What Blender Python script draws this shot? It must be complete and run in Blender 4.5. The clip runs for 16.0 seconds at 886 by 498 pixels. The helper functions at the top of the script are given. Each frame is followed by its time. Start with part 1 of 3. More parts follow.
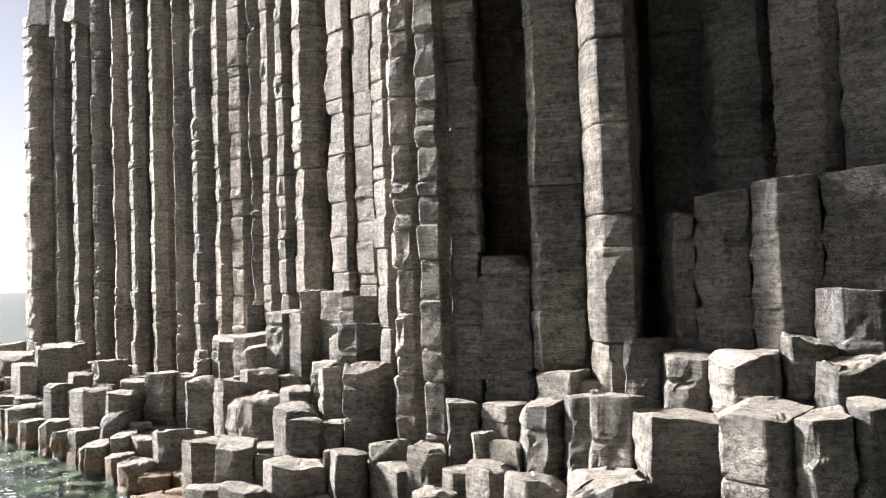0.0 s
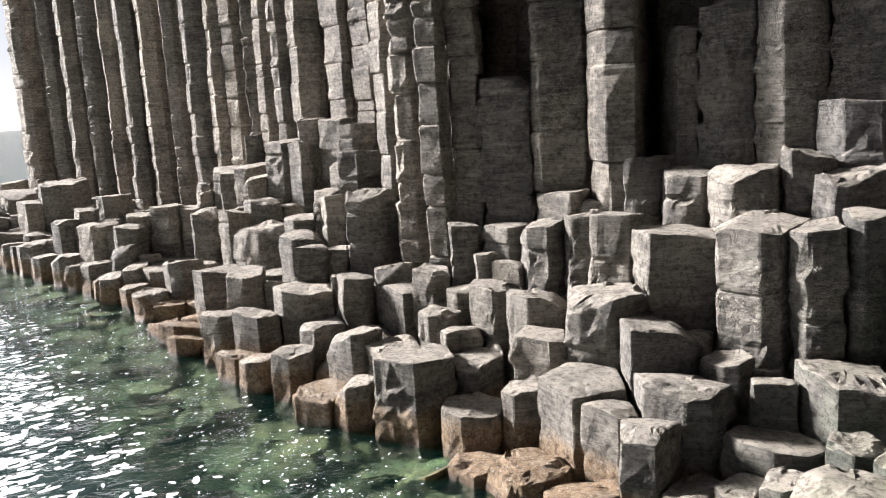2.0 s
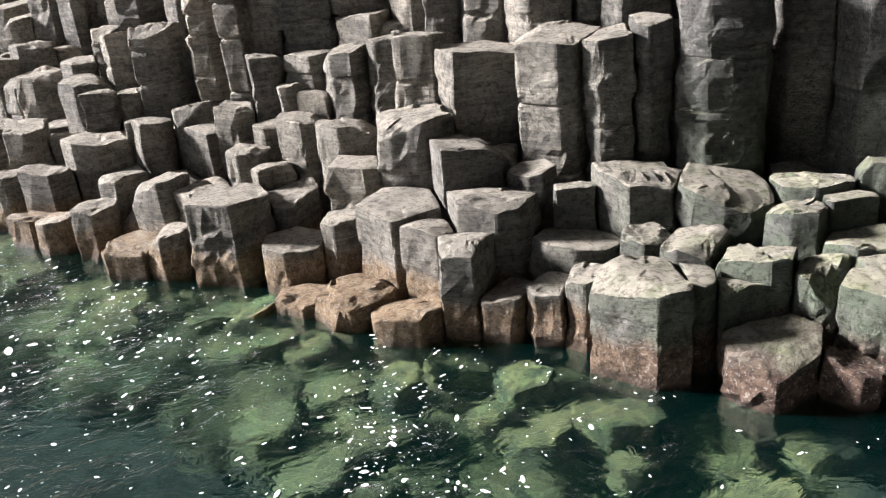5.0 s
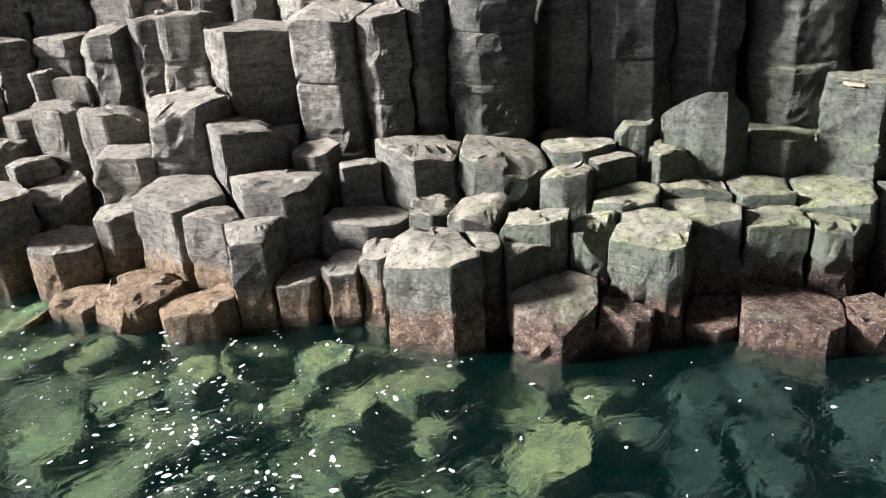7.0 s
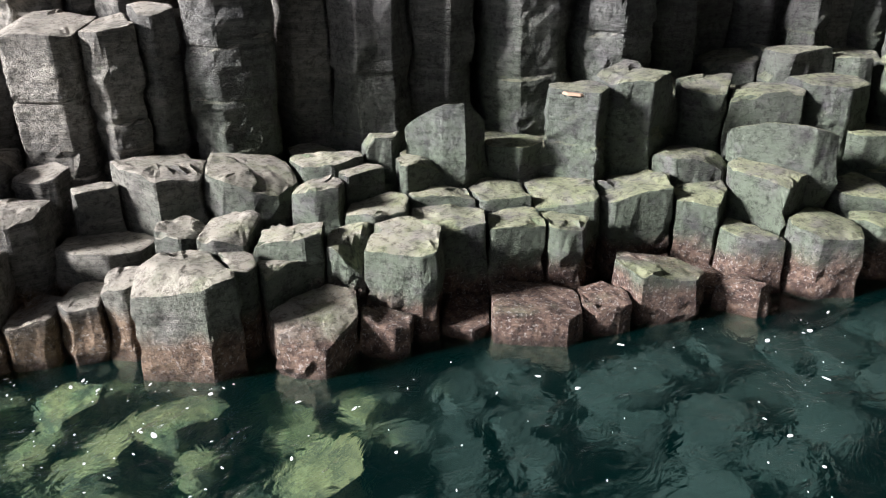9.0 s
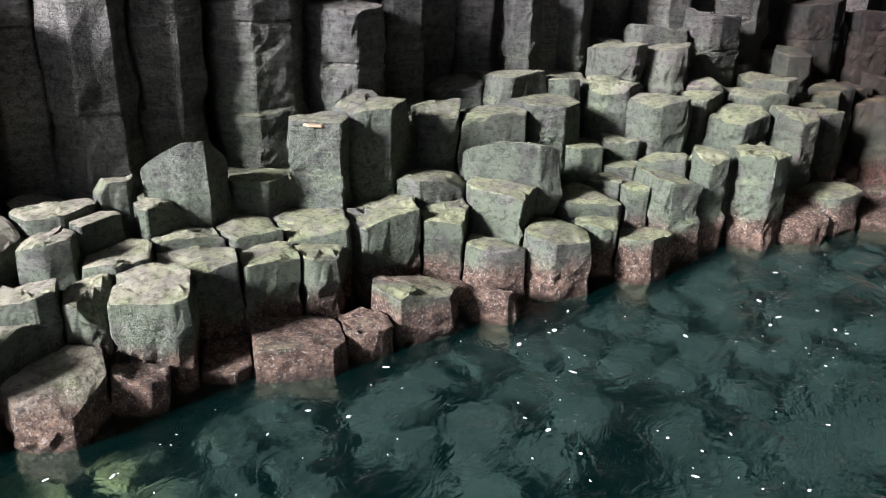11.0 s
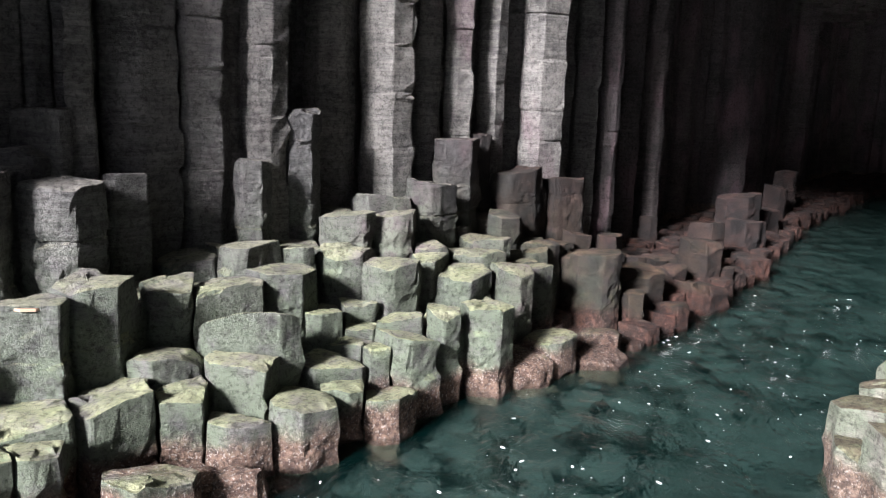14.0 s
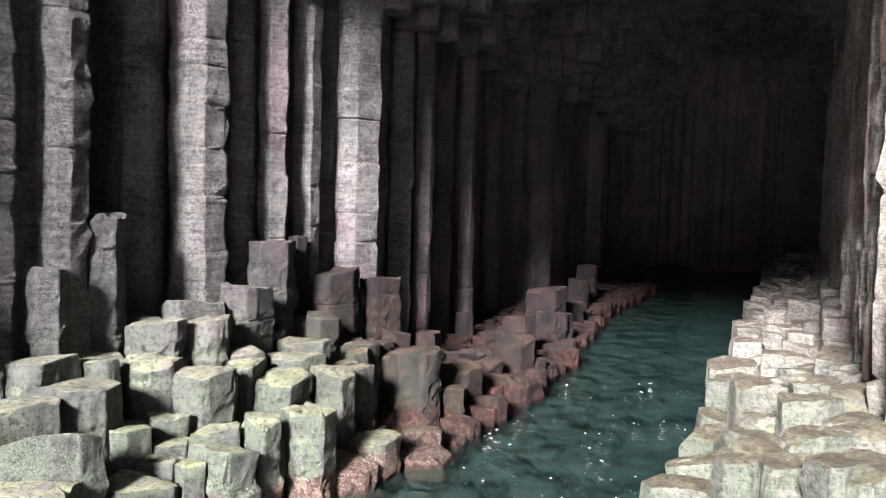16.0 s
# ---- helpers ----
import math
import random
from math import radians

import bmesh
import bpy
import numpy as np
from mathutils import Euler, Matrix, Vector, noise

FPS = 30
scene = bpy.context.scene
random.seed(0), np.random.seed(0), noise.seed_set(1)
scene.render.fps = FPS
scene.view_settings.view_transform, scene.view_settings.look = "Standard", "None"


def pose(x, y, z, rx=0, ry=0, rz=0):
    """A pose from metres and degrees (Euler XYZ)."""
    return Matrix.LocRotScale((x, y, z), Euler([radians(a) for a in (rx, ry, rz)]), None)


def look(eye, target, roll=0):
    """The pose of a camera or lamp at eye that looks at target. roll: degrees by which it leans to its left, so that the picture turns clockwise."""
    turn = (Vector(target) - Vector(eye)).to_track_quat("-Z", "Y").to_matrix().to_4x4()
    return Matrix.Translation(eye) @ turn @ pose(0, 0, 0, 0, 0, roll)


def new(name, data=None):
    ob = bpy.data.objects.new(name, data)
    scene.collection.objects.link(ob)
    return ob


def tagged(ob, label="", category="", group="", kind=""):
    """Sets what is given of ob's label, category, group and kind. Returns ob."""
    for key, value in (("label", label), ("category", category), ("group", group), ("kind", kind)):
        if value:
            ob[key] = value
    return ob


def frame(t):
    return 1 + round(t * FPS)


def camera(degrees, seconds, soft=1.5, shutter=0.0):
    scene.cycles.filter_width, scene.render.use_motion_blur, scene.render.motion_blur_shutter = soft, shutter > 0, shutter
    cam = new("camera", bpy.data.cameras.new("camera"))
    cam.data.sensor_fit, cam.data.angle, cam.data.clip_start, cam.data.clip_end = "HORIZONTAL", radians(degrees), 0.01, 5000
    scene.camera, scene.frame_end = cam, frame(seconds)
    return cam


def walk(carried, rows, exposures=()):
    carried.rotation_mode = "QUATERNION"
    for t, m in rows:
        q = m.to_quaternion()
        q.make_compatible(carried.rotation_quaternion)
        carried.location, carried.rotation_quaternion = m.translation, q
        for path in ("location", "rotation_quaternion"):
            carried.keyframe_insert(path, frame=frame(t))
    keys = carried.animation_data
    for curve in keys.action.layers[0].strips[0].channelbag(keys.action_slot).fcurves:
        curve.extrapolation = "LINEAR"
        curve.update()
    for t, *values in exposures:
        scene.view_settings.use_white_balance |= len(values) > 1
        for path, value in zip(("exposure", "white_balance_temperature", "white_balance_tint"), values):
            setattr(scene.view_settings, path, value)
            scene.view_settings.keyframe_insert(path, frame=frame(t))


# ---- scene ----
# ---------------------------------------------------------------- camera
H = 5.2                      # the eye over the water
cam = camera(56.44, 16.0, soft=1.0)
ROWS = [
    (0.0, 92.02, 1.77, 0.06),
    (0.5, 89.02, 2.50, -0.01),
    (1.0, 85.95, 2.80, 0.20),
    (1.5, 82.87, 3.14, 0.35),
    (2.0, 79.90, 3.60, -0.07),
    (2.5, 77.21, 3.96, -1.34),
    (3.0, 74.73, 4.51, -3.38),
    (3.5, 72.20, 5.13, -5.73),
    (6.0, 65.00, 4.62, -21.03),
    (6.5, 64.45, 4.22, -25.08),
    (7.0, 64.32, 3.72, -29.11),
    (7.5, 64.31, 2.88, -33.13),
    (8.0, 64.15, 1.87, -38.03),
    (8.5, 64.39, 1.12, -41.80),
    (9.0, 64.69, 0.35, -46.14),
    (9.5, 64.65, -0.33, -51.23),
    (10.0, 64.57, -0.81, -56.27),
    (12.5, 72.02, -1.62, -73.28),
    (13.0, 74.39, -1.31, -76.21),
    (13.5, 76.77, -1.70, -79.05),
    (14.0, 78.95, -2.07, -82.22),
    (14.5, 81.02, -2.12, -85.78),
    (15.0, 83.08, -2.02, -89.46),
    (15.5, 84.77, -1.81, -92.48),
    (16.0, 86.33, -1.66, -94.92),
]
walk(cam, [(t, pose(0, 0, H, a, b, c)) for t, a, b, c in ROWS],
     exposures=[(0, 1.85, 6300, 16), (2, 1.55, 6300, 16), (3.5, 1.4, 6300, 16), (7, 1.5, 6200, 15), (10, 1.3, 6050, 16), (12.5, 1.6, 6050, 17), (15.4, 1.8, 6150, 19), (16, 2.05, 6150, 20)])

# ---------------------------------------------------------------- light: a bright hazy sky out at sea
SUN_AZ = Vector((-0.9, 0.436)).normalized()   # towards the sun, in plan
SUN_EL = 24.0
world = bpy.data.worlds.new("sky")
scene.world = world
world.use_nodes = True
wn = world.node_tree
sky = wn.nodes.new("ShaderNodeTexSky")
sky.sky_type = "NISHITA"
sky.sun_disc = False
sky.sun_elevation = radians(SUN_EL)
sky.sun_rotation = math.atan2(SUN_AZ.x, SUN_AZ.y)
sky.air_density, sky.dust_density, sky.ozone_density = 0.8, 0.5, 1.0
haze = wn.nodes.new("ShaderNodeHueSaturation")      # a milky, nearly white sky
haze.inputs["Saturation"].default_value = 0.3
wn.links.new(sky.outputs[0], haze.inputs["Color"])
wn.links.new(haze.outputs[0], wn.nodes["Background"].inputs[0])
wn.nodes["Background"].inputs[1].default_value = 0.036
sun = new("sun", bpy.data.lights.new("sun", "SUN"))
sun.data.energy, sun.data.angle, sun.data.color = 7.5, radians(12), (1.0, 0.98, 0.945)
sun.matrix_world = look((0, 0, 0), (-SUN_AZ.x * math.cos(radians(SUN_EL)), -SUN_AZ.y * math.cos(radians(SUN_EL)), -math.sin(radians(SUN_EL))))


# ---------------------------------------------------------------- materials
class Net:
    """A short hand for node materials."""

    def __init__(self, name):
        self.mat = bpy.data.materials.new(name)
        self.mat.use_nodes = True
        self.t = self.mat.node_tree
        self.bsdf = self.t.nodes["Principled BSDF"]
        self.geo = self.t.nodes.new("ShaderNodeNewGeometry")
        self.pos = self.geo.outputs["Position"]
        self.rand = self.t.nodes.new("ShaderNodeObjectInfo").outputs["Random"]

    def put(self, socket, value):
        if isinstance(value, bpy.types.NodeSocket):
            self.t.links.new(value, socket)
        elif isinstance(value, tuple) and len(value) == 3 and socket.type == "RGBA":
            socket.default_value = (*value, 1)
        else:
            socket.default_value = value

    def math(self, op, a, b=0.0, clamp=False):
        n = self.t.nodes.new("ShaderNodeMath")
        n.operation, n.use_clamp = op, clamp
        self.put(n.inputs[0], a)
        self.put(n.inputs[1], b)
        return n.outputs[0]

    def xyz(self, v):
        n = self.t.nodes.new("ShaderNodeSeparateXYZ")
        self.put(n.inputs[0], v)
        return n.outputs

    def scaled(self, sx, sy, sz, shift=None):
        n = self.t.nodes.new("ShaderNodeMapping")
        self.put(n.inputs["Vector"], self.pos)
        n.inputs["Scale"].default_value = (sx, sy, sz)
        if shift is not None:
            c = self.t.nodes.new("ShaderNodeCombineXYZ")
            for i in range(3):
                self.put(c.inputs[i], self.math("MULTIPLY", self.rand, shift * (i + 1)))
            self.put(n.inputs["Location"], c.outputs[0])
        return n.outputs[0]

    def noise(self, scale, detail=5, rough=0.6, vec=None, warp=0.0):
        n = self.t.nodes.new("ShaderNodeTexNoise")
        self.put(n.inputs["Vector"], self.pos if vec is None else vec)
        n.inputs["Scale"].default_value, n.inputs["Detail"].default_value = scale, detail
        n.inputs["Roughness"].default_value, n.inputs["Distortion"].default_value = rough, warp
        return n.outputs["Fac"]

    def ramp(self, v, lo, hi, out=(0.0, 1.0)):
        n = self.t.nodes.new("ShaderNodeMapRange")
        n.interpolation_type = "SMOOTHSTEP"
        self.put(n.inputs[0], v)
        for i, q in enumerate((lo, hi, *out)):
            n.inputs[i + 1].default_value = q
        return n.outputs[0]

    def mix(self, f, a, b, kind="MIX"):
        n = self.t.nodes.new("ShaderNodeMix")
        n.data_type, n.blend_type = "RGBA", kind
        self.put(n.inputs[0], f)
        self.put(n.inputs[6], a)
        self.put(n.inputs[7], b)
        return n.outputs[2]

    def bump(self, height, strength, distance, normal=None):
        n = self.t.nodes.new("ShaderNodeBump")
        n.inputs["Strength"].default_value, n.inputs["Distance"].default_value = strength, distance
        self.put(n.inputs["Height"], height)
        if normal is not None:
            self.put(n.inputs["Normal"], normal)
        return n.outputs[0]


def basalt(name, low, high, top, green, band, red, rough=0.78, crust=(0.54, 0.485, 0.40), rust_colour=(0.2, 0.13, 0.145)):
    """Columnar basalt: grain, bedding lines and hairline cracks; dust on the tops, algae, a tide band and rust inside the cave."""
    n = Net(name)
    x, y, z = n.xyz(n.pos)[:3]
    along = n.math("SUBTRACT", n.math("MULTIPLY", x, 0.8), n.math("MULTIPLY", y, 0.6))
    up = n.xyz(n.geo.outputs["True Normal"])[2]
    patch = n.noise(0.7, 6, 0.65)
    grain = n.noise(9.0, 8, 0.7)
    beds = n.noise(1.0, 6, 0.72, n.scaled(1.1, 1.1, 9.0, 7.0), 0.4)
    colour = n.mix(n.ramp(n.math("ADD", n.math("MULTIPLY", patch, 0.5), n.math("ADD", n.math("MULTIPLY", grain, 0.3), n.math("MULTIPLY", n.noise(3.0, 6, 0.7), 0.25))), 0.40, 0.64), low, high)
    colour = n.mix(n.math("MULTIPLY", n.ramp(beds, 0.42, 0.7), 0.45), colour, tuple(c * 1.5 for c in high))
    thin = n.noise(1.0, 5, 0.75, n.scaled(2.2, 2.2, 26.0, 5.0), 0.3)
    colour = n.mix(0.6, colour, n.mix(n.ramp(thin, 0.35, 0.62), (0.62, 0.62, 0.63), (1.22, 1.2, 1.17)), "MULTIPLY")
    colour = n.mix(0.55, colour, n.mix(n.rand, (0.55, 0.55, 0.56), (1.25, 1.2, 1.12)), "MULTIPLY")
    # paler, dry rock out in the weather, the mouth's stronger daylight painted in
    dry_lit = n.math("MULTIPLY", n.ramp(along, 2.5, -8.0), n.ramp(n.noise(0.45, 5, 0.65, n.scaled(1, 1, 0.25)), 0.2, 0.65, (0.45, 1.0)))
    colour = n.mix(dry_lit, colour, n.mix(1.0, colour, (2.15, 2.0, 1.75), "MULTIPLY"))
    # daylight's falloff into the cave, painted as a darker tint
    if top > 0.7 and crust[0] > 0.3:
        inward_shade = n.ramp(n.math("ADD", along, n.math("MULTIPLY", n.noise(0.5, 4), 3.0)), 4.0, 11.0)
        colour = n.mix(inward_shade, colour, n.mix(1.0, colour, (0.7, 0.69, 0.7), "MULTIPLY"))
    # rust and purple stains inside
    inside = n.ramp(along, 4.0, 16.0)
    stain = n.ramp(n.noise(0.55, 4, 0.6, n.scaled(1, 1, 0.55)), 0.5, 0.66)
    colour = n.mix(n.math("MULTIPLY", n.math("MULTIPLY", inside, stain), red), colour, rust_colour)
    # algae
    wet = n.ramp(n.math("ADD", z, n.math("MULTIPLY", n.noise(0.6, 4), 3.0)), 5.6, 2.4)
    where = n.math("MULTIPLY", n.ramp(along, -4.0, 0.5), n.ramp(along, 26.0, 13.0))
    alga = n.math("MULTIPLY", n.math("MULTIPLY", wet, where), n.ramp(n.noise(1.7, 6, 0.7), 0.32, 0.56))
    alga = n.math("MULTIPLY", alga, n.ramp(up, -0.2, 0.75, (0.8, 1.0)))
    weed = n.mix(n.ramp(up, 0.3, 0.9), (0.17, 0.21, 0.14), n.mix(n.ramp(n.noise(3.1, 6, 0.7), 0.35, 0.62), (0.16, 0.2, 0.085), (0.36, 0.39, 0.2)))
    colour = n.mix(n.math("MULTIPLY", alga, green), colour, weed)
    # pale dust and worn crust on level faces, lifted towards the mouth as daylight
    level = n.math("MULTIPLY", n.ramp(up, 0.55, 0.9), n.ramp(n.noise(2.6, 7, 0.7), 0.25, 0.6))
    mouth_light = n.ramp(along, 3.5, -1.0, (0.3, 1.0)) if crust[0] > 0.3 else 1.0
    colour = n.mix(n.math("MULTIPLY", n.math("MULTIPLY", level, mouth_light), top), colour, crust)
    # pale flecks
    flecks = n.ramp(n.noise(17.0, 3, 0.6), 0.66, 0.72)
    colour = n.mix(n.math("MULTIPLY", flecks, 0.35), colour, (0.42, 0.41, 0.38))
    # tide band
    edge = n.math("ADD", z, n.math("MULTIPLY", n.noise(1.6, 5, 0.6), -0.7))
    tide = n.math("MULTIPLY", n.ramp(edge, 0.34, 0.06), band)
    ochre = n.mix(n.ramp(grain, 0.35, 0.65), (0.235, 0.15, 0.08), (0.39, 0.285, 0.175))
    rust = n.mix(n.ramp(grain, 0.4, 0.6), (0.085, 0.05, 0.038), (0.25, 0.165, 0.12))
    colour = n.mix(tide, colour, n.mix(n.ramp(along, -5.0, 0.5), ochre, rust))
    barn = n.math("MULTIPLY", n.ramp(n.noise(26.0, 3, 0.6), 0.57, 0.63), n.ramp(edge, 0.4, 0.1))
    colour = n.mix(n.math("MULTIPLY", barn, 0.7 * band), colour, (0.52, 0.47, 0.42))
    # damp, rusty rock farther in, with the wall's shade painted over it
    damp_shade = n.ramp(along, 10.5, 16.0)
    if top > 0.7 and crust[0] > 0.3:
        colour = n.mix(damp_shade, colour, n.mix(1.0, colour, n.mix(n.ramp(n.noise(1.3, 5, 0.7), 0.38, 0.62), (0.10, 0.08, 0.075), (0.32, 0.19, 0.165)), "MULTIPLY"))
    soaked = n.ramp(n.math("ADD", z, n.math("MULTIPLY", patch, 0.25)), 0.30, 0.16)
    colour = n.mix(n.math("MULTIPLY", soaked, 0.8), colour, n.mix(1.0, colour, (0.34, 0.31, 0.28), "MULTIPLY"))
    # fine partings along the bedding, pits
    part_h = n.noise(1.0, 4, 0.65, n.scaled(0.7, 0.7, 5.0, 13.0), 0.8)
    line = n.ramp(n.math("ABSOLUTE", n.math("SUBTRACT", part_h, 0.5)), 0.0, 0.009)
    side = n.ramp(up, 0.75, 0.45)
    line = n.math("SUBTRACT", 1.0, n.math("MULTIPLY", n.math("SUBTRACT", 1.0, line), side))
    colour = n.mix(n.math("SUBTRACT", 1.0, line), colour, n.mix(1.0, colour, (0.5, 0.49, 0.48), "MULTIPLY"))
    pits = n.ramp(n.noise(11.0, 7, 0.8), 0.52, 0.39)
    colour = n.mix(n.math("MULTIPLY", pits, 0.85), colour, n.mix(1.0, colour, (0.35, 0.34, 0.33), "MULTIPLY"))
    n.put(n.bsdf.inputs["Base Color"], colour)
    n.put(n.bsdf.inputs["Roughness"], n.math("SUBTRACT", n.math("ADD", rough - 0.1, n.math("MULTIPLY", grain, 0.25)), n.math("MULTIPLY", soaked, 0.4)))
    n.bsdf.inputs["Specular IOR Level"].default_value = 0.35
    rough_h = n.math("ADD", n.math("MULTIPLY", beds, 0.6), n.math("MULTIPLY", n.noise(4.0, 9, 0.75), 0.9))
    b = n.bump(rough_h, 1.0, 0.22)
    b = n.bump(n.math("MULTIPLY", thin, side), 1.0, 0.075, b)
    b = n.bump(line, 0.8, 0.03, b)
    b = n.bump(n.noise(13.0, 6, 0.75), 1.0, 0.07, b)
    b = n.bump(n.noise(40.0, 4, 0.7), 0.6, 0.012, b)
    n.put(n.bsdf.inputs["Normal"], b)
    return n.mat


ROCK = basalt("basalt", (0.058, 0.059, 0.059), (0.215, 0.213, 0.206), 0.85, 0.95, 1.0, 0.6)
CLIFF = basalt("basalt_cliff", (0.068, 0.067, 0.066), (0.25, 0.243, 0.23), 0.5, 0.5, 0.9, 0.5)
# purplish copy of the cliff stone, the deep cave's gloom painted in
INNER_DIM = basalt("basalt_inner_dim", (0.05, 0.046, 0.046), (0.14, 0.12, 0.12), 0.2, 0.3, 0.8, 1.0)
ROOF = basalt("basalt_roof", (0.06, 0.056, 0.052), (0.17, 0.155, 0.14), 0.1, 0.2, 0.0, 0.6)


# ledge stone: wet brown tops, sides painted paler for the mouth's low light
PALE = basalt("basalt_pale", (0.11, 0.11, 0.09), (0.33, 0.32, 0.28), 0.9, 0.8, 0.9, 0.5, crust=(0.10, 0.075, 0.05))
RUSTY = basalt("basalt_rusty", (0.16, 0.15, 0.13), (0.48, 0.45, 0.40), 0.2, 0.4, 0.9, 0.9, crust=(0.2, 0.15, 0.12), rust_colour=(0.19, 0.09, 0.07))


def bed_material():
    n = Net("seabed")
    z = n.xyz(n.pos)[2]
    a = n.noise(1.6, 9, 0.8, n.scaled(1.0, 1.0, 0.6), 0.7)
    g = n.mix(n.ramp(a, 0.40, 0.58), (0.008, 0.018, 0.011), (0.15, 0.155, 0.078))
    g = n.mix(n.math("MULTIPLY", n.math("MULTIPLY", n.ramp(z, -1.4, -0.1), n.ramp(n.xyz(n.pos)[0], 7.0, 4.5)), n.ramp(n.noise(1.7, 5), 0.35, 0.55)), g, (0.19, 0.15, 0.075))
    g = n.mix(n.ramp(n.noise(0.35, 4), 0.48, 0.66), g, n.mix(1.0, g, (0.5, 0.58, 0.52), "MULTIPLY"))
    g = n.mix(0.85, g, n.mix(n.ramp(n.noise(5.0, 8, 0.75, None, 0.5), 0.36, 0.62), (0.22, 0.25, 0.24), (1.35, 1.3, 1.1)), "MULTIPLY")
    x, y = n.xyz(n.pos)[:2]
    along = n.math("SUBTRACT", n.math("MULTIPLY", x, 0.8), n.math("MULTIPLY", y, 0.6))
    # light lost in the water, painted into the bed by depth and farther in
    depth_fade = n.math("SUBTRACT", n.math("ADD", z, n.math("MULTIPLY", n.noise(0.5, 4), 1.6)), n.ramp(along, -1.5, 4.0, (-0.9, 2.4)))
    deep = n.ramp(depth_fade, 0.55, -0.55)
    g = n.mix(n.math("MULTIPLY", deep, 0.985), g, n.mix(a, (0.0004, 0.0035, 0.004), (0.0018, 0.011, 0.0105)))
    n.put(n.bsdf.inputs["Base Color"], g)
    n.bsdf.inputs["Roughness"].default_value = 0.9
    n.put(n.bsdf.inputs["Normal"], n.bump(n.noise(2.5, 9, 0.75), 1.0, 0.3))
    return n.mat


def water_material():
    """A clear green skin: gloss by Fresnel over a tinted see-through body with a little scatter."""
    n = Net("sea_water")
    t = n.t
    t.nodes.remove(n.bsdf)
    out = t.nodes["Material Output"]
    swell = n.noise(0.55, 4, 0.55, n.scaled(1.0, 1.5, 1.0), 0.6)
    ripple = n.noise(2.3, 4, 0.6, n.scaled(1.0, 1.5, 1.0), 0.8)
    fine = n.noise(7.5, 3, 0.55)
    b = n.bump(swell, 1.0, 0.22)
    b = n.bump(ripple, 1.0, 0.075, b)
    b = n.bump(fine, 1.0, 0.014, b)
    clear = t.nodes.new("ShaderNodeBsdfRefraction")
    clear.inputs["Color"].default_value = (0.66, 0.95, 0.84, 1)
    clear.inputs["IOR"].default_value, clear.inputs["Roughness"].default_value = 1.33, 0.0
    n.put(clear.inputs["Normal"], b)
    body = t.nodes.new("ShaderNodeBsdfDiffuse")
    body.inputs[0].default_value = (0.002, 0.05, 0.045, 1)
    gloss = t.nodes.new("ShaderNodeBsdfGlossy")
    gloss.inputs["Roughness"].default_value = 0.03
    n.put(gloss.inputs["Normal"], b)
    fres = t.nodes.new("ShaderNodeFresnel")
    fres.inputs["IOR"].default_value = 1.33
    n.put(fres.inputs["Normal"], b)
    m1 = t.nodes.new("ShaderNodeMixShader")
    m1.inputs[0].default_value = 0.075
    n.put(m1.inputs[1], clear.outputs[0])
    n.put(m1.inputs[2], body.outputs[0])
    m2 = t.nodes.new("ShaderNodeMixShader")
    n.put(m2.inputs[0], fres.outputs[0])
    n.put(m2.inputs[1], m1.outputs[0])
    n.put(m2.inputs[2], gloss.outputs[0])
    n.put(out.inputs[0], m2.outputs[0])
    return n.mat


def plain(name, colour, rough):
    n = Net(name)
    n.put(n.bsdf.inputs["Base Color"], n.mix(n.noise(12.0, 4), tuple(c * 0.8 for c in colour), colour))
    n.bsdf.inputs["Roughness"].default_value = rough
    return n.mat


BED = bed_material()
WATER = water_material()
FOAM_GLINT = plain("sea_foam", (0.85, 0.87, 0.85), 0.6)

# ---------------------------------------------------------------- the plan
# the far shore's waterline and the near ledge's, from the open sea into the cave
SHORE = [(-40, 56), (-17.5, 31.2), (-13.1, 26.8), (-9, 22.4), (-6.2, 18), (-4.2, 15.3), (-2.6, 13.6), (-0.7, 12), (1.1, 9.9), (2.3, 8.9), (3.6, 7.4), (5.2, 6.3),
         (7.2, 5.0), (8.7, 3.9), (11, 2.5), (13, 1), (15.8, -1.2), (18, -2.6), (21, -4.5), (30, -8.3), (36, -10.8), (60, -24), (66, -27.5)]
LEDGE = [(-9, 6.9), (11.5, -4.3), (15.7, -6.7), (30.7, -14.9), (60.5, -31), (66, -34)]
rng = random.Random(7)


def behind(p, line, side):
    """How far a place lies behind a waterline (side 1: the far shore, -1: the near one), and the nearest place on it."""
    best = (1e9, None)
    for a, b in zip(line[:-1], line[1:]):
        a, b, q = Vector(a), Vector(b), Vector(p)
        k = max(0, min(1, (q - a).dot(b - a) / (b - a).length_squared))
        c = a.lerp(b, k)
        d = (q - c).length
        if d < abs(best[0]):
            s = (b - a).x * (q - c).y - (b - a).y * (q - c).x
            best = (d if s * side >= 0 else -d, c)
    return best


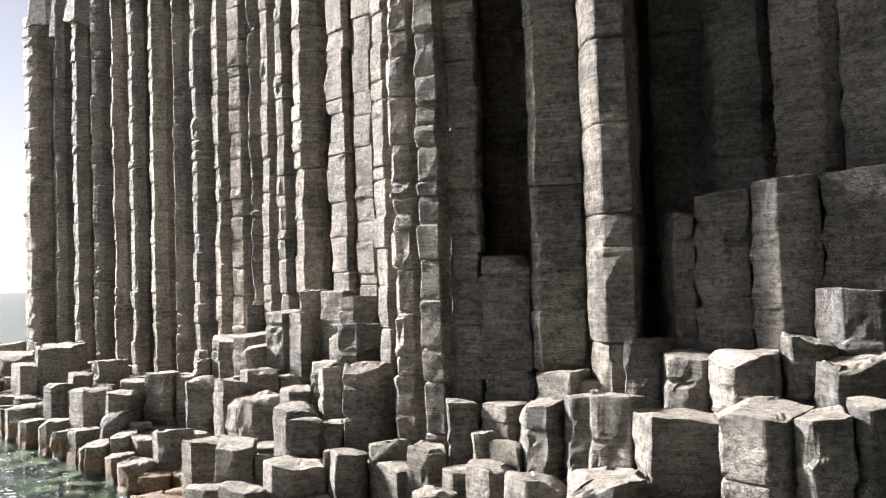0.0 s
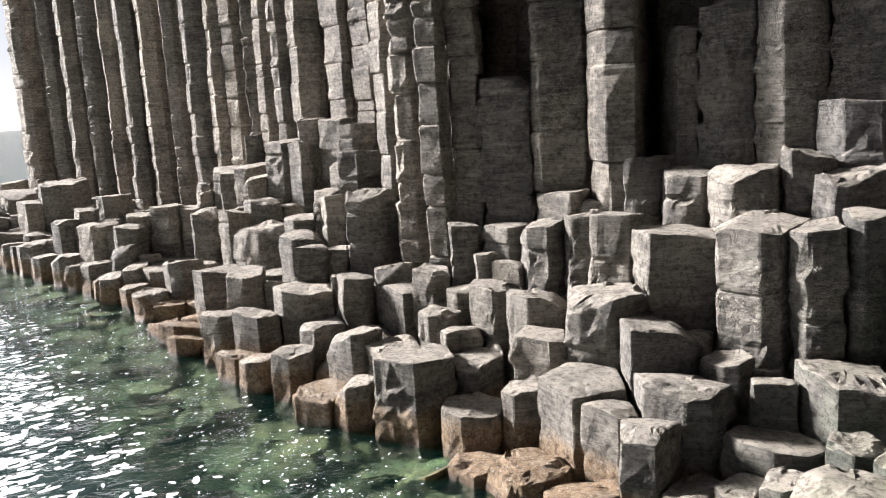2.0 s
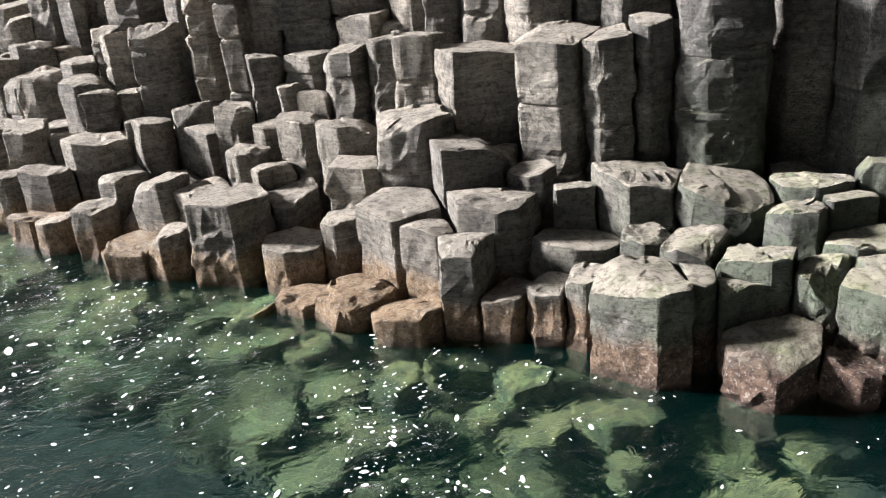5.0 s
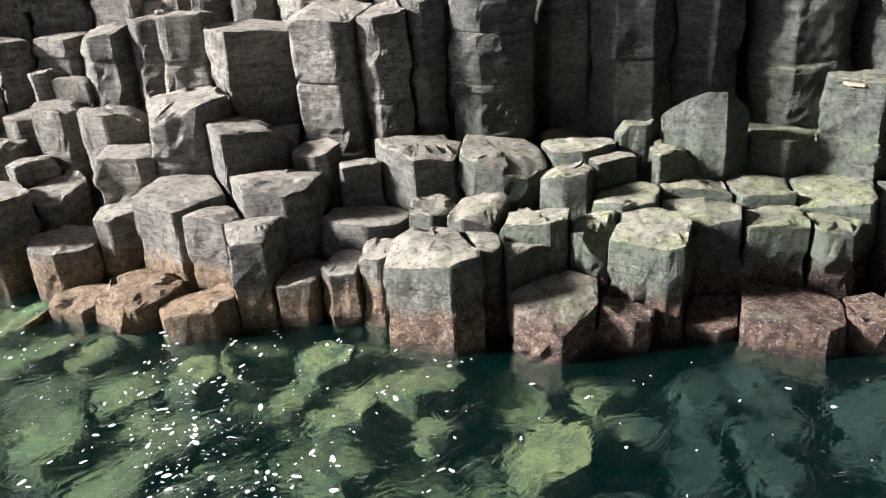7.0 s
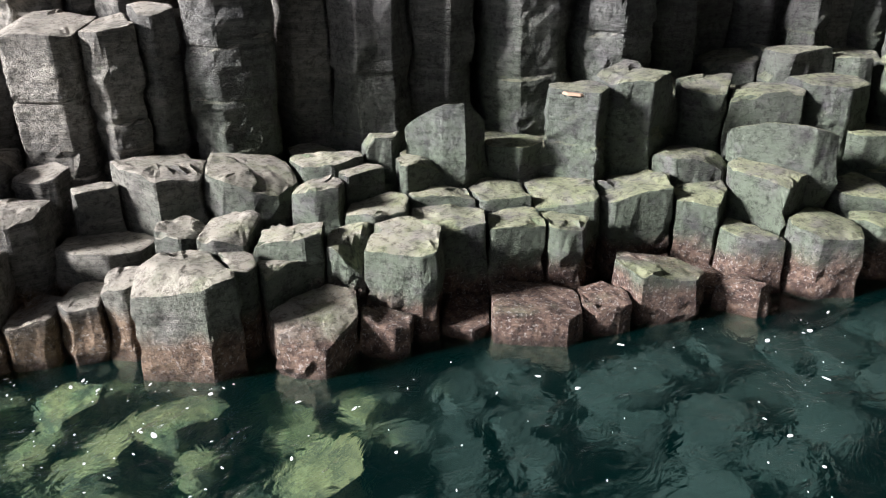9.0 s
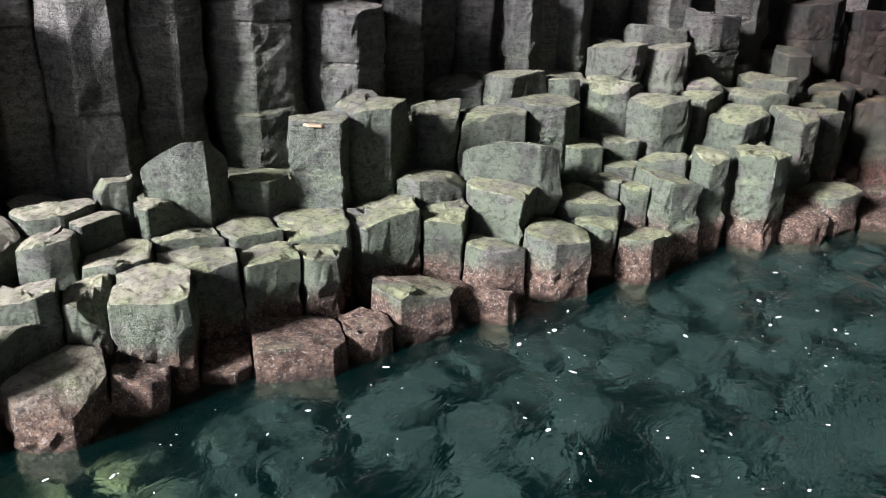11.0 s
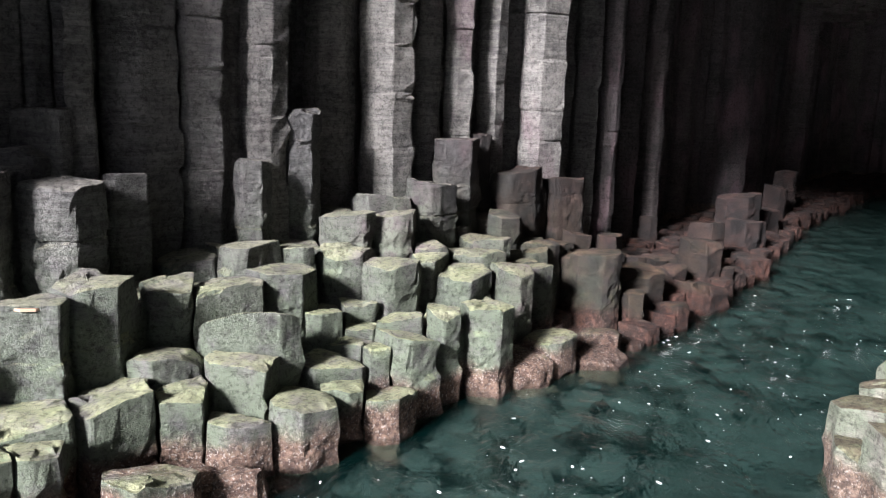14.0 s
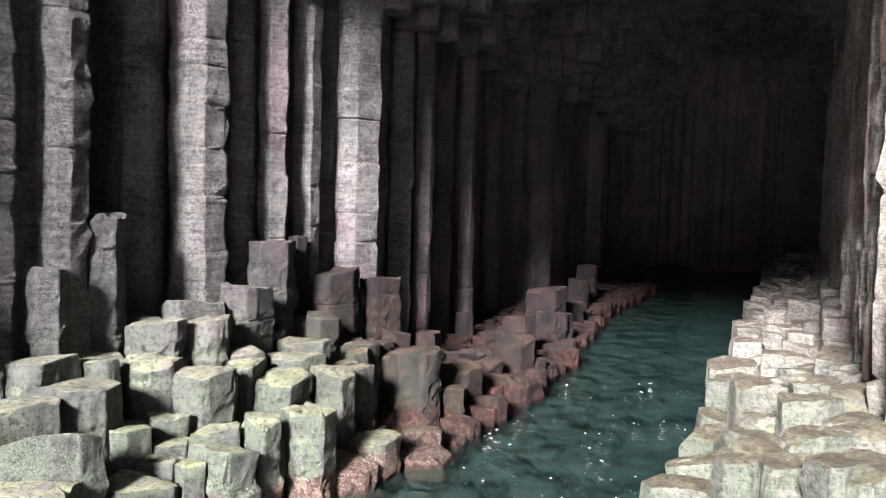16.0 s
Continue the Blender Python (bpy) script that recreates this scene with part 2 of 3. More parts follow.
# standing stumps of the far shore, strip by strip from the sea inwards: place, radius and height of the top
TOPS = []
TOPS += [(-20.87, 39.38, 0.76, 2.73), (-18.88, 36.00, 0.84, 2.48), (-19.35, 35.32, 0.55, 1.84), (-16.70, 33.29, 0.64, 2.30), (-17.41, 32.00, 0.63, 1.25), (-15.82, 33.81, 1.02, 2.96),
         (-15.06, 29.47, 0.46, 1.10), (-13.44, 28.83, 0.44, 1.96), (-12.97, 29.21, 0.38, 2.25), (-12.16, 30.10, 0.56, 2.62), (-12.69, 26.94, 0.46, 1.01), (-11.50, 26.84, 0.60, 2.00),
         (-10.97, 25.10, 0.38, 0.98), (-9.85, 26.24, 0.39, 2.27), (-9.95, 25.47, 0.38, 2.02), (-10.01, 24.80, 0.37, 1.51), (-8.85, 26.04, 0.47, 2.52), (-9.16, 24.77, 0.27, 1.18),
         (-8.19, 25.92, 0.28, 2.41), (-9.42, 24.02, 0.40, 1.02), (-7.71, 26.28, 0.28, 2.88), (-6.79, 26.46, 0.66, 3.55), (-5.98, 26.47, 0.46, 4.50), (-7.28, 24.65, 0.40, 2.43)]
TOPS += [(-5.86, 24.88, 0.44, 3.70), (-8.03, 21.43, 0.40, 0.69), (-7.30, 21.96, 0.44, 1.39), (-4.52, 23.53, 0.57, 4.42), (-5.62, 21.55, 0.35, 2.74), (-4.95, 21.98, 0.46, 2.95),
         (-3.73, 23.41, 0.41, 4.97), (-6.43, 18.92, 0.42, 0.43), (-5.77, 19.56, 0.43, 1.56), (-4.51, 20.73, 0.51, 2.42), (-2.86, 22.79, 0.47, 4.94), (-3.44, 19.64, 0.41, 2.73),
         (-4.55, 17.95, 0.48, 1.78), (-2.14, 20.92, 0.43, 4.79), (-3.00, 19.72, 0.41, 3.31), (-3.95, 17.99, 0.39, 1.46), (-3.33, 18.49, 0.45, 2.46), (-2.07, 19.81, 0.48, 4.14),
         (-2.54, 18.77, 0.33, 3.26), (-4.07, 16.47, 0.42, 1.21), (-3.04, 17.43, 0.31, 2.33), (-3.08, 16.98, 0.66, 1.57), (-3.81, 15.32, 0.34, 0.60), (-2.48, 17.00, 0.26, 1.78)]
TOPS += [(-1.73, 17.84, 0.49, 3.46), (-2.00, 16.16, 0.34, 1.90), (-2.57, 15.31, 0.33, 1.20), (-2.97, 14.72, 0.37, 0.85), (-1.16, 16.15, 0.34, 2.06), (-2.35, 13.52, 0.45, 0.49),
         (-1.78, 14.08, 0.45, 1.32), (-0.31, 15.32, 0.37, 2.12), (-1.71, 13.11, 0.29, 0.75), (0.27, 15.36, 0.42, 2.95), (-1.10, 13.51, 0.39, 1.22), (1.22, 15.45, 0.52, 5.58),
         (-0.27, 14.12, 0.30, 1.60), (0.20, 14.63, 0.26, 1.87), (0.64, 14.65, 0.31, 2.51), (-0.64, 12.73, 0.59, 1.29), (1.04, 14.97, 0.42, 2.96), (0.10, 13.41, 0.29, 1.43),
         (0.95, 14.13, 0.26, 2.39), (0.77, 13.89, 0.41, 2.06), (0.25, 12.88, 0.42, 1.10), (2.06, 14.42, 0.46, 3.54), (1.66, 14.14, 0.42, 3.05), (0.24, 11.83, 0.43, 0.70)]
TOPS += [(1.39, 12.94, 0.44, 2.05), (2.50, 14.09, 0.26, 3.38), (0.23, 10.91, 0.37, 0.22), (2.26, 13.60, 0.29, 3.24), (1.28, 12.14, 0.39, 1.68), (0.95, 11.61, 0.32, 1.04),
         (3.29, 14.09, 0.60, 4.04), (2.72, 12.91, 0.43, 3.31), (0.87, 10.40, 0.47, 0.37), (2.21, 11.98, 0.54, 2.30), (4.09, 14.08, 0.38, 6.13), (1.73, 10.85, 0.52, 1.35),
         (3.90, 13.08, 0.38, 3.90), (3.36, 12.17, 0.57, 3.12), (1.50, 9.63, 0.45, 0.39), (1.99, 10.07, 0.38, 1.24), (4.77, 13.59, 0.54, 6.41), (2.77, 10.84, 0.48, 2.02),
         (2.26, 9.45, 0.39, 1.25), (2.75, 10.08, 0.57, 1.56), (4.45, 12.28, 0.49, 3.98), (3.49, 10.37, 0.28, 1.68), (2.65, 9.10, 0.32, 0.58), (5.53, 12.94, 0.58, 6.59)]
TOPS += [(4.17, 11.10, 0.57, 3.36), (5.21, 11.92, 0.40, 4.17), (3.13, 8.71, 0.28, 0.75), (3.88, 9.67, 0.26, 1.55), (3.78, 9.32, 0.48, 1.02), (6.20, 12.47, 0.53, 6.61),
         (5.91, 12.03, 0.46, 4.86), (4.76, 10.47, 0.34, 3.34), (5.54, 11.25, 0.39, 3.92), (3.48, 8.45, 0.28, 0.91), (5.24, 10.36, 0.28, 3.51), (4.66, 9.52, 0.53, 1.70),
         (4.34, 8.52, 0.28, 1.22), (3.83, 7.60, 0.48, 1.20), (4.70, 8.09, 0.35, 1.27), (6.09, 9.90, 0.50, 4.06), (4.33, 7.50, 0.26, 1.14), (5.56, 8.83, 0.53, 1.61),
         (4.84, 7.27, 0.26, 1.04), (5.18, 7.52, 0.41, 1.22), (4.87, 6.71, 0.45, 0.61), (5.93, 7.86, 0.29, 1.52), (6.60, 8.49, 0.47, 1.60), (5.73, 7.03, 0.34, 1.14)]
TOPS += [(6.50, 7.72, 0.26, 1.58), (5.50, 6.23, 0.26, 0.44), (6.39, 7.31, 0.39, 1.24), (7.13, 8.15, 0.26, 1.83), (6.09, 6.56, 0.50, 1.17), (7.30, 7.32, 0.34, 1.62),
         (6.93, 6.61, 0.50, 1.15), (7.25, 6.99, 0.41, 1.28), (7.80, 7.47, 0.50, 2.00), (7.96, 6.65, 0.42, 1.21), (7.52, 5.99, 0.39, 1.09), (7.12, 5.35, 0.55, 0.40),
         (8.65, 6.91, 0.40, 1.66), (8.02, 5.64, 0.29, 1.04), (9.96, 7.93, 0.55, 3.83), (8.66, 6.16, 0.51, 1.19), (7.71, 4.75, 0.28, 0.39), (9.13, 6.31, 0.41, 2.39),
         (11.02, 7.89, 0.28, 3.86), (8.48, 4.44, 0.47, 0.62), (9.35, 5.41, 0.51, 1.20), (11.45, 8.07, 0.43, 4.08), (10.15, 6.06, 0.46, 2.49), (11.04, 7.04, 0.45, 3.70)]
TOPS += [(12.20, 7.85, 0.50, 4.67), (9.93, 4.67, 0.44, 1.14), (10.30, 5.15, 0.46, 1.43), (9.25, 3.68, 0.26, 0.39), (10.09, 4.10, 0.48, 0.78), (12.21, 6.68, 0.29, 3.70),
         (11.56, 5.55, 0.45, 2.21), (10.55, 4.12, 0.52, 1.38), (11.30, 4.32, 0.62, 1.86), (13.46, 7.32, 0.37, 4.66), (10.58, 3.34, 0.45, 0.88), (11.80, 4.94, 0.54, 2.12), (11.51, 2.87, 0.35, 0.83),
         (13.22, 4.95, 0.44, 2.50), (11.93, 3.17, 0.49, 1.03), (12.95, 4.29, 0.53, 2.17), (12.86, 3.60, 0.33, 1.53), (12.45, 3.04, 0.37, 1.12), (14.22, 5.33, 0.26, 3.81),
         (12.28, 2.67, 0.27, 1.17), (13.78, 4.41, 0.30, 2.38), (12.72, 2.21, 0.46, 1.29), (13.65, 3.26, 0.35, 1.47), (13.14, 2.39, 0.43, 1.39), (15.41, 4.94, 0.39, 4.70)]
TOPS += [(14.46, 3.66, 0.47, 2.29), (13.22, 1.71, 0.28, 1.59), (14.25, 2.81, 0.46, 2.15), (15.18, 3.86, 0.43, 2.79), (13.93, 1.04, 0.44, 1.53), (15.25, 2.16, 0.38, 2.06),
         (15.92, 3.03, 0.39, 2.75), (16.58, 3.53, 0.59, 2.97), (15.15, 1.60, 0.48, 1.86), (14.48, 0.34, 0.42, 0.47), (15.99, 2.33, 0.31, 2.16), (15.69, 0.66, 0.33, 1.89),
         (15.21, -0.10, 0.43, 0.67), (16.40, 1.38, 0.52, 2.02), (17.32, 2.56, 0.48, 3.23), (16.99, 1.17, 0.36, 2.16), (15.80, -1.07, 0.45, 0.22), (18.62, 2.21, 0.55, 4.09),
         (16.49, -1.16, 0.35, 0.48), (18.45, 1.02, 0.42, 2.48), (18.38, 0.24, 0.42, 1.91), (19.92, 1.86, 0.34, 4.16), (17.20, -1.86, 0.37, 0.12), (18.17, -1.05, 0.51, 1.78)]
TOPS += [(17.47, -2.03, 0.37, 0.38), (19.97, 0.89, 0.55, 3.31), (18.29, -2.07, 0.32, 0.93), (18.28, -2.42, 0.39, 0.12), (18.77, -2.03, 0.40, 0.74), (18.63, -2.52, 0.40, 0.39),
         (19.73, -1.45, 0.34, 1.90), (18.88, -2.80, 0.40, 0.56), (20.92, -0.20, 0.58, 3.09), (19.51, -2.14, 0.55, 1.16), (20.74, -3.75, 0.59, 0.66), (21.22, -3.23, 0.37, 0.97),
         (22.53, -4.06, 0.48, 1.45), (24.39, -4.52, 0.47, 1.65), (25.10, -5.91, 0.54, 0.66), (27.59, -6.30, 0.59, 1.34), (29.61, -6.40, 0.68, 1.96), (30.29, -7.66, 0.54, 0.58),
         (31.81, -7.97, 0.51, 1.22), (35.36, -9.13, 0.50, 1.75), (35.78, -10.28, 0.39, 0.67), (37.79, -10.07, 0.40, 2.17)]
# full-height columns of the cliff: place and radius
TALL = []
TALL += [(-20.68, 42.89, 0.90), (-17.80, 39.27, 0.48), (-16.62, 38.42, 0.46), (-14.61, 35.75, 0.47), (-13.50, 34.97, 0.47), (-11.97, 33.02, 0.44),
         (-10.89, 32.36, 0.47), (-9.47, 30.52, 0.40), (-8.18, 28.84, 0.47), (-7.32, 28.21, 0.40), (-6.63, 27.76, 0.45), (-5.90, 27.12, 0.34),
         (-5.24, 25.96, 0.34), (-4.53, 24.66, 0.34), (-3.79, 24.06, 0.46), (-2.79, 22.86, 0.38), (-1.94, 21.18, 0.34), (-1.17, 18.26, 0.34),
         (-0.68, 17.09, 0.34), (1.48, 18.73, 0.52), (-0.12, 15.69, 0.34), (0.42, 15.76, 0.34), (2.16, 15.05, 0.52), (3.10, 14.16, 0.65),
         (4.75, 16.07, 0.52), (5.52, 14.87, 0.60), (6.20, 13.68, 0.57), (6.85, 12.78, 0.50), (7.37, 9.90, 0.45), (7.93, 9.06, 0.55)]
TALL += [(8.83, 8.59, 0.48), (12.33, 7.54, 0.34), (13.69, 7.18, 0.69), (14.26, 6.30, 0.48), (15.01, 5.36, 0.44), (17.62, 4.87, 0.50),
         (17.75, 3.62, 0.53), (19.04, 3.01, 0.34), (19.61, 2.30, 0.34), (20.60, 1.67, 0.37), (21.64, 0.40, 0.56), (24.29, -0.79, 0.35),
         (25.17, -1.49, 0.36), (27.64, -2.31, 0.36), (29.11, -3.26, 0.42), (34.51, -4.88, 0.54), (38.76, -7.75, 0.81), (41.44, -9.23, 0.51),
         (49.42, -13.39, 0.70)]


def part(name, verts, faces, material, parent=None, label=""):
    me = bpy.data.meshes.new(name)
    me.from_pydata(verts, [], faces)
    me.materials.append(material)
    ob = new(name, me)
    ob.parent = parent
    if label:
        ob["label"] = label
    return ob


def setting(name, label, category):
    return tagged(new(name), label, category, kind="structure")


def cells(seeds):
    """The jointing: every seed (x, y, r, ...) gets the piece of the plan that is nearest to it, the larger ones more."""
    xy = np.array([s[:2] for s in seeds])
    rr = np.array([s[2] for s in seeds])
    out = []
    for i, (x, y) in enumerate(xy):
        reach = min(1.4 * rr[i], rr[i] + 0.22) if seeds[i][-1] != "tall" else 1.17 * rr[i]
        turn = rng.random()
        poly = [Vector((x + reach * math.cos(a), y + reach * math.sin(a))) for a in (math.tau * (k + turn) / 6 for k in range(6))]
        d = np.hypot(*(xy - xy[i]).T)
        for j in np.argsort(d)[1:15]:
            if d[j] < 1e-4 or d[j] > reach + rr[j] * 1.4:
                continue
            n = Vector((xy[j] - xy[i]) / d[j])
            off = (d[j] ** 2 + rr[i] ** 2 - rr[j] ** 2) / (2 * d[j])
            off = max(off, 0.3 * rr[i])
            keep = []
            for a, b in zip(poly, poly[1:] + poly[:1]):
                da, db = (a - Vector((x, y))).dot(n) - off, (b - Vector((x, y))).dot(n) - off
                if da <= 0:
                    keep.append(a)
                if da * db < 0:
                    keep.append(a.lerp(b, da / (da - db)))
            poly = keep
            if len(poly) < 3:
                break
        # drop very short sides
        tidy = []
        for p in poly:
            if not tidy or (p - tidy[-1]).length > 0.12 * rr[i] + 0.03:
                tidy.append(p)
        out.append(tidy if len(tidy) >= 3 else None)
    return out


def facets(v, freq, amp):
    """Broken stone: every piece of space is cut by a plane of its own."""
    w = Vector((v.x * freq, v.y * freq, v.z * freq * 1.6))
    q = noise.voronoi(w)[1][0]
    t = noise.cell_vector(q * 3.7 + Vector((9, 4, 2)))
    return amp * ((w - q).dot(t - Vector((0.5, 0.5, 0.5))) * 2.2 + t.x - 0.5)


def column(poly, z0, z1, seed, parent, material, name="column", joints=0.0, step=0.4, grain=0.3, chip=0.25, notch=0.04, lean=(0, 0), tilt=0.06, gap=0.012, label="", slant=None, hollow=0.12):
    """One basalt column: an uneven prism with worn edges, cross joints and a broken, slightly sloping top."""
    r = random.Random(seed)
    c = sum(poly, Vector((0, 0))) / len(poly)
    size = sum((p - c).length for p in poly) / len(poly)
    # plan outline: cut corners and a point on each long side
    ring, n = [], len(poly)
    for i in range(n):
        a, p, b = poly[i - 1], poly[i], poly[(i + 1) % n]
        for q, w in ((a, 1), (b, 1)):
            ring.append(p + (q - p) * min(0.12, 0.02 / max(0.05, (q - p).length)) * w)
        k = int((b - p).length / grain)
        ring += [p.lerp(b, (j + 1) / (k + 1)) for j in range(k)]
    ring = [(p - c) * (1 - gap / max(0.1, size)) for p in ring]
    m = len(ring)
    slope = Vector((r.uniform(-tilt, tilt), r.uniform(-tilt, tilt) - 0.02))
    cdir = Vector((math.cos(a := r.uniform(0, math.tau)), math.sin(a)))
    cut = r.uniform(0, chip) if r.random() < 0.6 else 0.0
    off = Vector((r.uniform(0, 90), r.uniform(0, 90), r.uniform(0, 90)))
    dome = r.uniform(-0.01, 0.03)
    crumble = r.uniform(0.015, 0.06)
    bites = r.uniform(0.03, 0.075)
    if slant:
        slope, dome, cut, crumble = Vector(slant), hollow, 0.0, 0.02

    def roof(p):
        k = max(0.0, p.dot(cdir) / size - 0.35)
        v = Vector((p.x, p.y, 2.0)) + off
        flake = (facets(v, 1.9, crumble) + facets(v, 4.1, 0.35 * crumble)) * min(1.0, 1.4 * p.length / size)
        return z1 + slope.dot(p) - cut * k - dome * (p.length / size) ** 2 + flake + 0.015 * noise.noise(v * 4)

    def strata(zz):
        return noise.noise(Vector((off.x, off.y, zz * 4.5))) + 0.6 * noise.noise(Vector((off.y, off.x, zz * 11.0)))

    levels = []
    z = z0
    while z < z1 - 0.3:
        levels.append((z, 1.0, Vector((0, 0))))
        z += step * r.uniform(0.7, 1.3)
    if joints:
        z = z0 + r.uniform(0.3, joints)
        cuts = []
        while z < z1 - 0.25:
            cuts.append(z)
            z += joints * r.uniform(0.35, 1.5)
        shift = Vector((0, 0))
        spread = [(zz, s, None) for zz, s, _ in levels if all(abs(zz - q) > 0.12 for q in cuts)]
        for q in cuts:
            spread += [(q - 0.09, 1.0, None), (q - 0.03, 1 - 0.018 / size, None), (q, 1 - notch / size, None), (q + 0.03, 1 - 0.018 / size, None), (q + 0.09, 1.0, None)]
        spread.sort(key=lambda e: e[0])
        levels, k = [], 0
        bulge = 0.0
        for zz, s, _ in spread:
            while k < len(cuts) and zz > cuts[k]:
                k += 1
                shift = Vector((r.uniform(-1, 1), r.uniform(-1, 1))) * 0.45 * notch
                bulge = r.uniform(-0.6, 0.6) * notch
            levels.append((zz, s + bulge, shift))
    verts = []
    for zz, s, sh in levels:
        bed = 0.022 * strata(zz)
        for p in ring:
            q = p * s + sh
            v = Vector((p.x, p.y, zz)) + off
            bite = facets(v, 2.0, bites) + (facets(v, 5.0, 0.3 * bites) if grain < 0.2 else 0.0)
            d = 1 + (bed + 0.03 * noise.noise(v * 1.4) + 0.012 * noise.noise(v * 7) - bite) / max(0.3, size)
            verts.append((c.x + q.x * d + lean[0] * zz, c.y + q.y * d + lean[1] * zz, zz))
    for s, drop in ((1.0, 0.035), (0.985, 0.008), (0.9, 0.0), (0.72, 0.0), (0.5, 0.0), (0.25, 0.0)):
        for p in ring:
            q = p * s
            e = 1 + 0.04 * noise.noise(Vector((p.x * 3, p.y * 3, 3)) + off)
            zz = roof(q) - drop
            verts.append((c.x + q.x * e + lean[0] * zz, c.y + q.y * e + lean[1] * zz, zz))
    verts.append((c.x + lean[0] * z1, c.y + lean[1] * z1, roof(Vector((0, 0)))))
    rows = len(levels) + 6
    faces = [(k * m + i, k * m + (i + 1) % m, (k + 1) * m + (i + 1) % m, (k + 1) * m + i) for k in range(rows - 1) for i in range(m)]
    top = (rows - 1) * m
    faces += [(top + i, top + (i + 1) % m, rows * m) for i in range(m)]
    return part(name, verts, faces, material, parent, label)


# ---------------------------------------------------------------- far shore and its cliff
shore_mouth = setting("shore_mouth", "stepped shore of broken grey basalt columns by the sea", "rocks")
shore_inner = setting("shore_inner", "green-crusted steps of broken basalt columns in the cave", "rocks")
cliff_mouth = setting("wall_mouth", "tall sunlit cliff of standing grey basalt columns", "cliff wall")
cliff_inner = setting("wall_inner", "dim cave wall of tall basalt columns", "cliff wall")
seabed = setting("seabed", "drowned green column stumps under clear water", "seabed")

bank, tall = TOPS, TALL
seeds = [(x, y, r, z, "bank") for x, y, r, z in bank] + [(x, y, r, 19.4, "tall") for x, y, r in tall]
WALL = sorted(((x, y) for x, y, r in tall), key=lambda p: math.atan2(p[0], p[1]))
WALL += [(55, -16.5), (61, -20), (68, -24)]
near = np.array([s[:2] for s in seeds])
size_of = np.array([s[2] for s in seeds])
bank_xy, bank_z = np.array([b[:2] for b in bank]), np.array([b[3] for b in bank])


def fill(x, y, r, kind):
    """Adds a seed in a place that is still free."""
    global near, size_of
    d = np.hypot(near[:, 0] - x, near[:, 1] - y)
    if (d < 0.78 * (size_of + r)).any():
        return
    z = 19.4
    if kind == "bank":
        k = np.argsort(np.hypot(bank_xy[:, 0] - x, bank_xy[:, 1] - y))[:3]
        z = max(0.15, bank_z[k].min() - rng.uniform(0.05, 0.3))
    elif kind == "bed":
        z = 0
    seeds.append((x, y, r, z, kind))
    near = np.vstack([near, (x, y)])
    size_of = np.append(size_of, r)


for i in range(16000):
    s = rng.uniform(-30, 66)
    k = max(j for j in range(len(SHORE) - 1) if SHORE[j][0] <= s)
    a, b = Vector(SHORE[k]), Vector(SHORE[k + 1])
    p = a.lerp(b, (s - a.x) / (b.x - a.x))
    d = (b - a).normalized()
    u = rng.uniform(-2.6, 8.5)
    p = p + Vector((-d.y, d.x)) * u
    u = behind(p, SHORE, 1)[0]
    w = behind(p, WALL, 1)[0]
    if 0.8 * p.x - 0.6 * p.y < -42.5 and u > 3.5:
        continue
    if w > -0.05:
        if 0.5 < w < 2.8:
            fill(p.x, p.y, rng.uniform(0.36, 0.5), "tall" if w < 1.3 else "back")
    elif u > 0.15:
        if w < -0.35 or u < 3:
            fill(p.x, p.y, rng.uniform(0.3, 0.46) * (0.72 if p.x > 16.5 else 1.0), "bank")
    elif -2.4 < u < -0.35 and s < 45:
        fill(p.x, p.y, rng.uniform(0.22, 0.46), "bed")

SPECIAL = [(7.80, 7.47, dict(slant=(-0.55, -0.75), label="tilted pinkish shell-shaped column top")),
           (9.13, 6.31, dict(slant=(-0.01, -0.01), hollow=0.0, label="column with an orange lichen top")),
           (11.30, 4.32, dict(slant=(-0.36, -0.16), label="wide bowl-topped column green with algae"))]


def special(x, y):
    for a, b, how in SPECIAL:
        if math.hypot(a - x, b - y) < 0.25:
            return how
    return {}


for i, (s, poly) in enumerate(zip(seeds, cells(seeds))):
    x, y, r, z, kind = s
    if poly is None:
        continue
    along = 0.8 * x - 0.6 * y
    if kind == "back":
        column(poly, -1.0, z, i, cliff_mouth if along < -1 else cliff_inner, INNER_DIM if x > 25 else CLIFF, step=2.5, grain=1.0, gap=0.02)
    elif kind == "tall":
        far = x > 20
        column(poly, -1.0, z, i, cliff_mouth if along < -1 else cliff_inner, INNER_DIM if x > 25 else CLIFF, joints=(0.75 if along < -8 else 1.1), notch=0.075 if along < -4 else 0.04, step=0.8 if (far or along < -14) else 0.36, chip=0.1, gap=0.02)
    elif kind == "bank":
        how = dict(special(x, y))
        if z < 0.72 and behind((x, y), SHORE, 1)[0] < 0.8 and r > 0.21:
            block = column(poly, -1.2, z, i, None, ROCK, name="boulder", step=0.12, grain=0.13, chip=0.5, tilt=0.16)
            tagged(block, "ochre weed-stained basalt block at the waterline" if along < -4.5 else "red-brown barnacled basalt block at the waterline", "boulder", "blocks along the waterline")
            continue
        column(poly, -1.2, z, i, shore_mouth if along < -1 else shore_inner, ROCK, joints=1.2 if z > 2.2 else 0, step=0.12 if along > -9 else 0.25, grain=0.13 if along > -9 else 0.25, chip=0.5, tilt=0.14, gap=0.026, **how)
    else:
        u = behind((x, y), SHORE, 1)[0]
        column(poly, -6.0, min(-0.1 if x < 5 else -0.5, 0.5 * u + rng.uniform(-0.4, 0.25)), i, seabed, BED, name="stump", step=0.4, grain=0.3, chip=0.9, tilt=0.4)


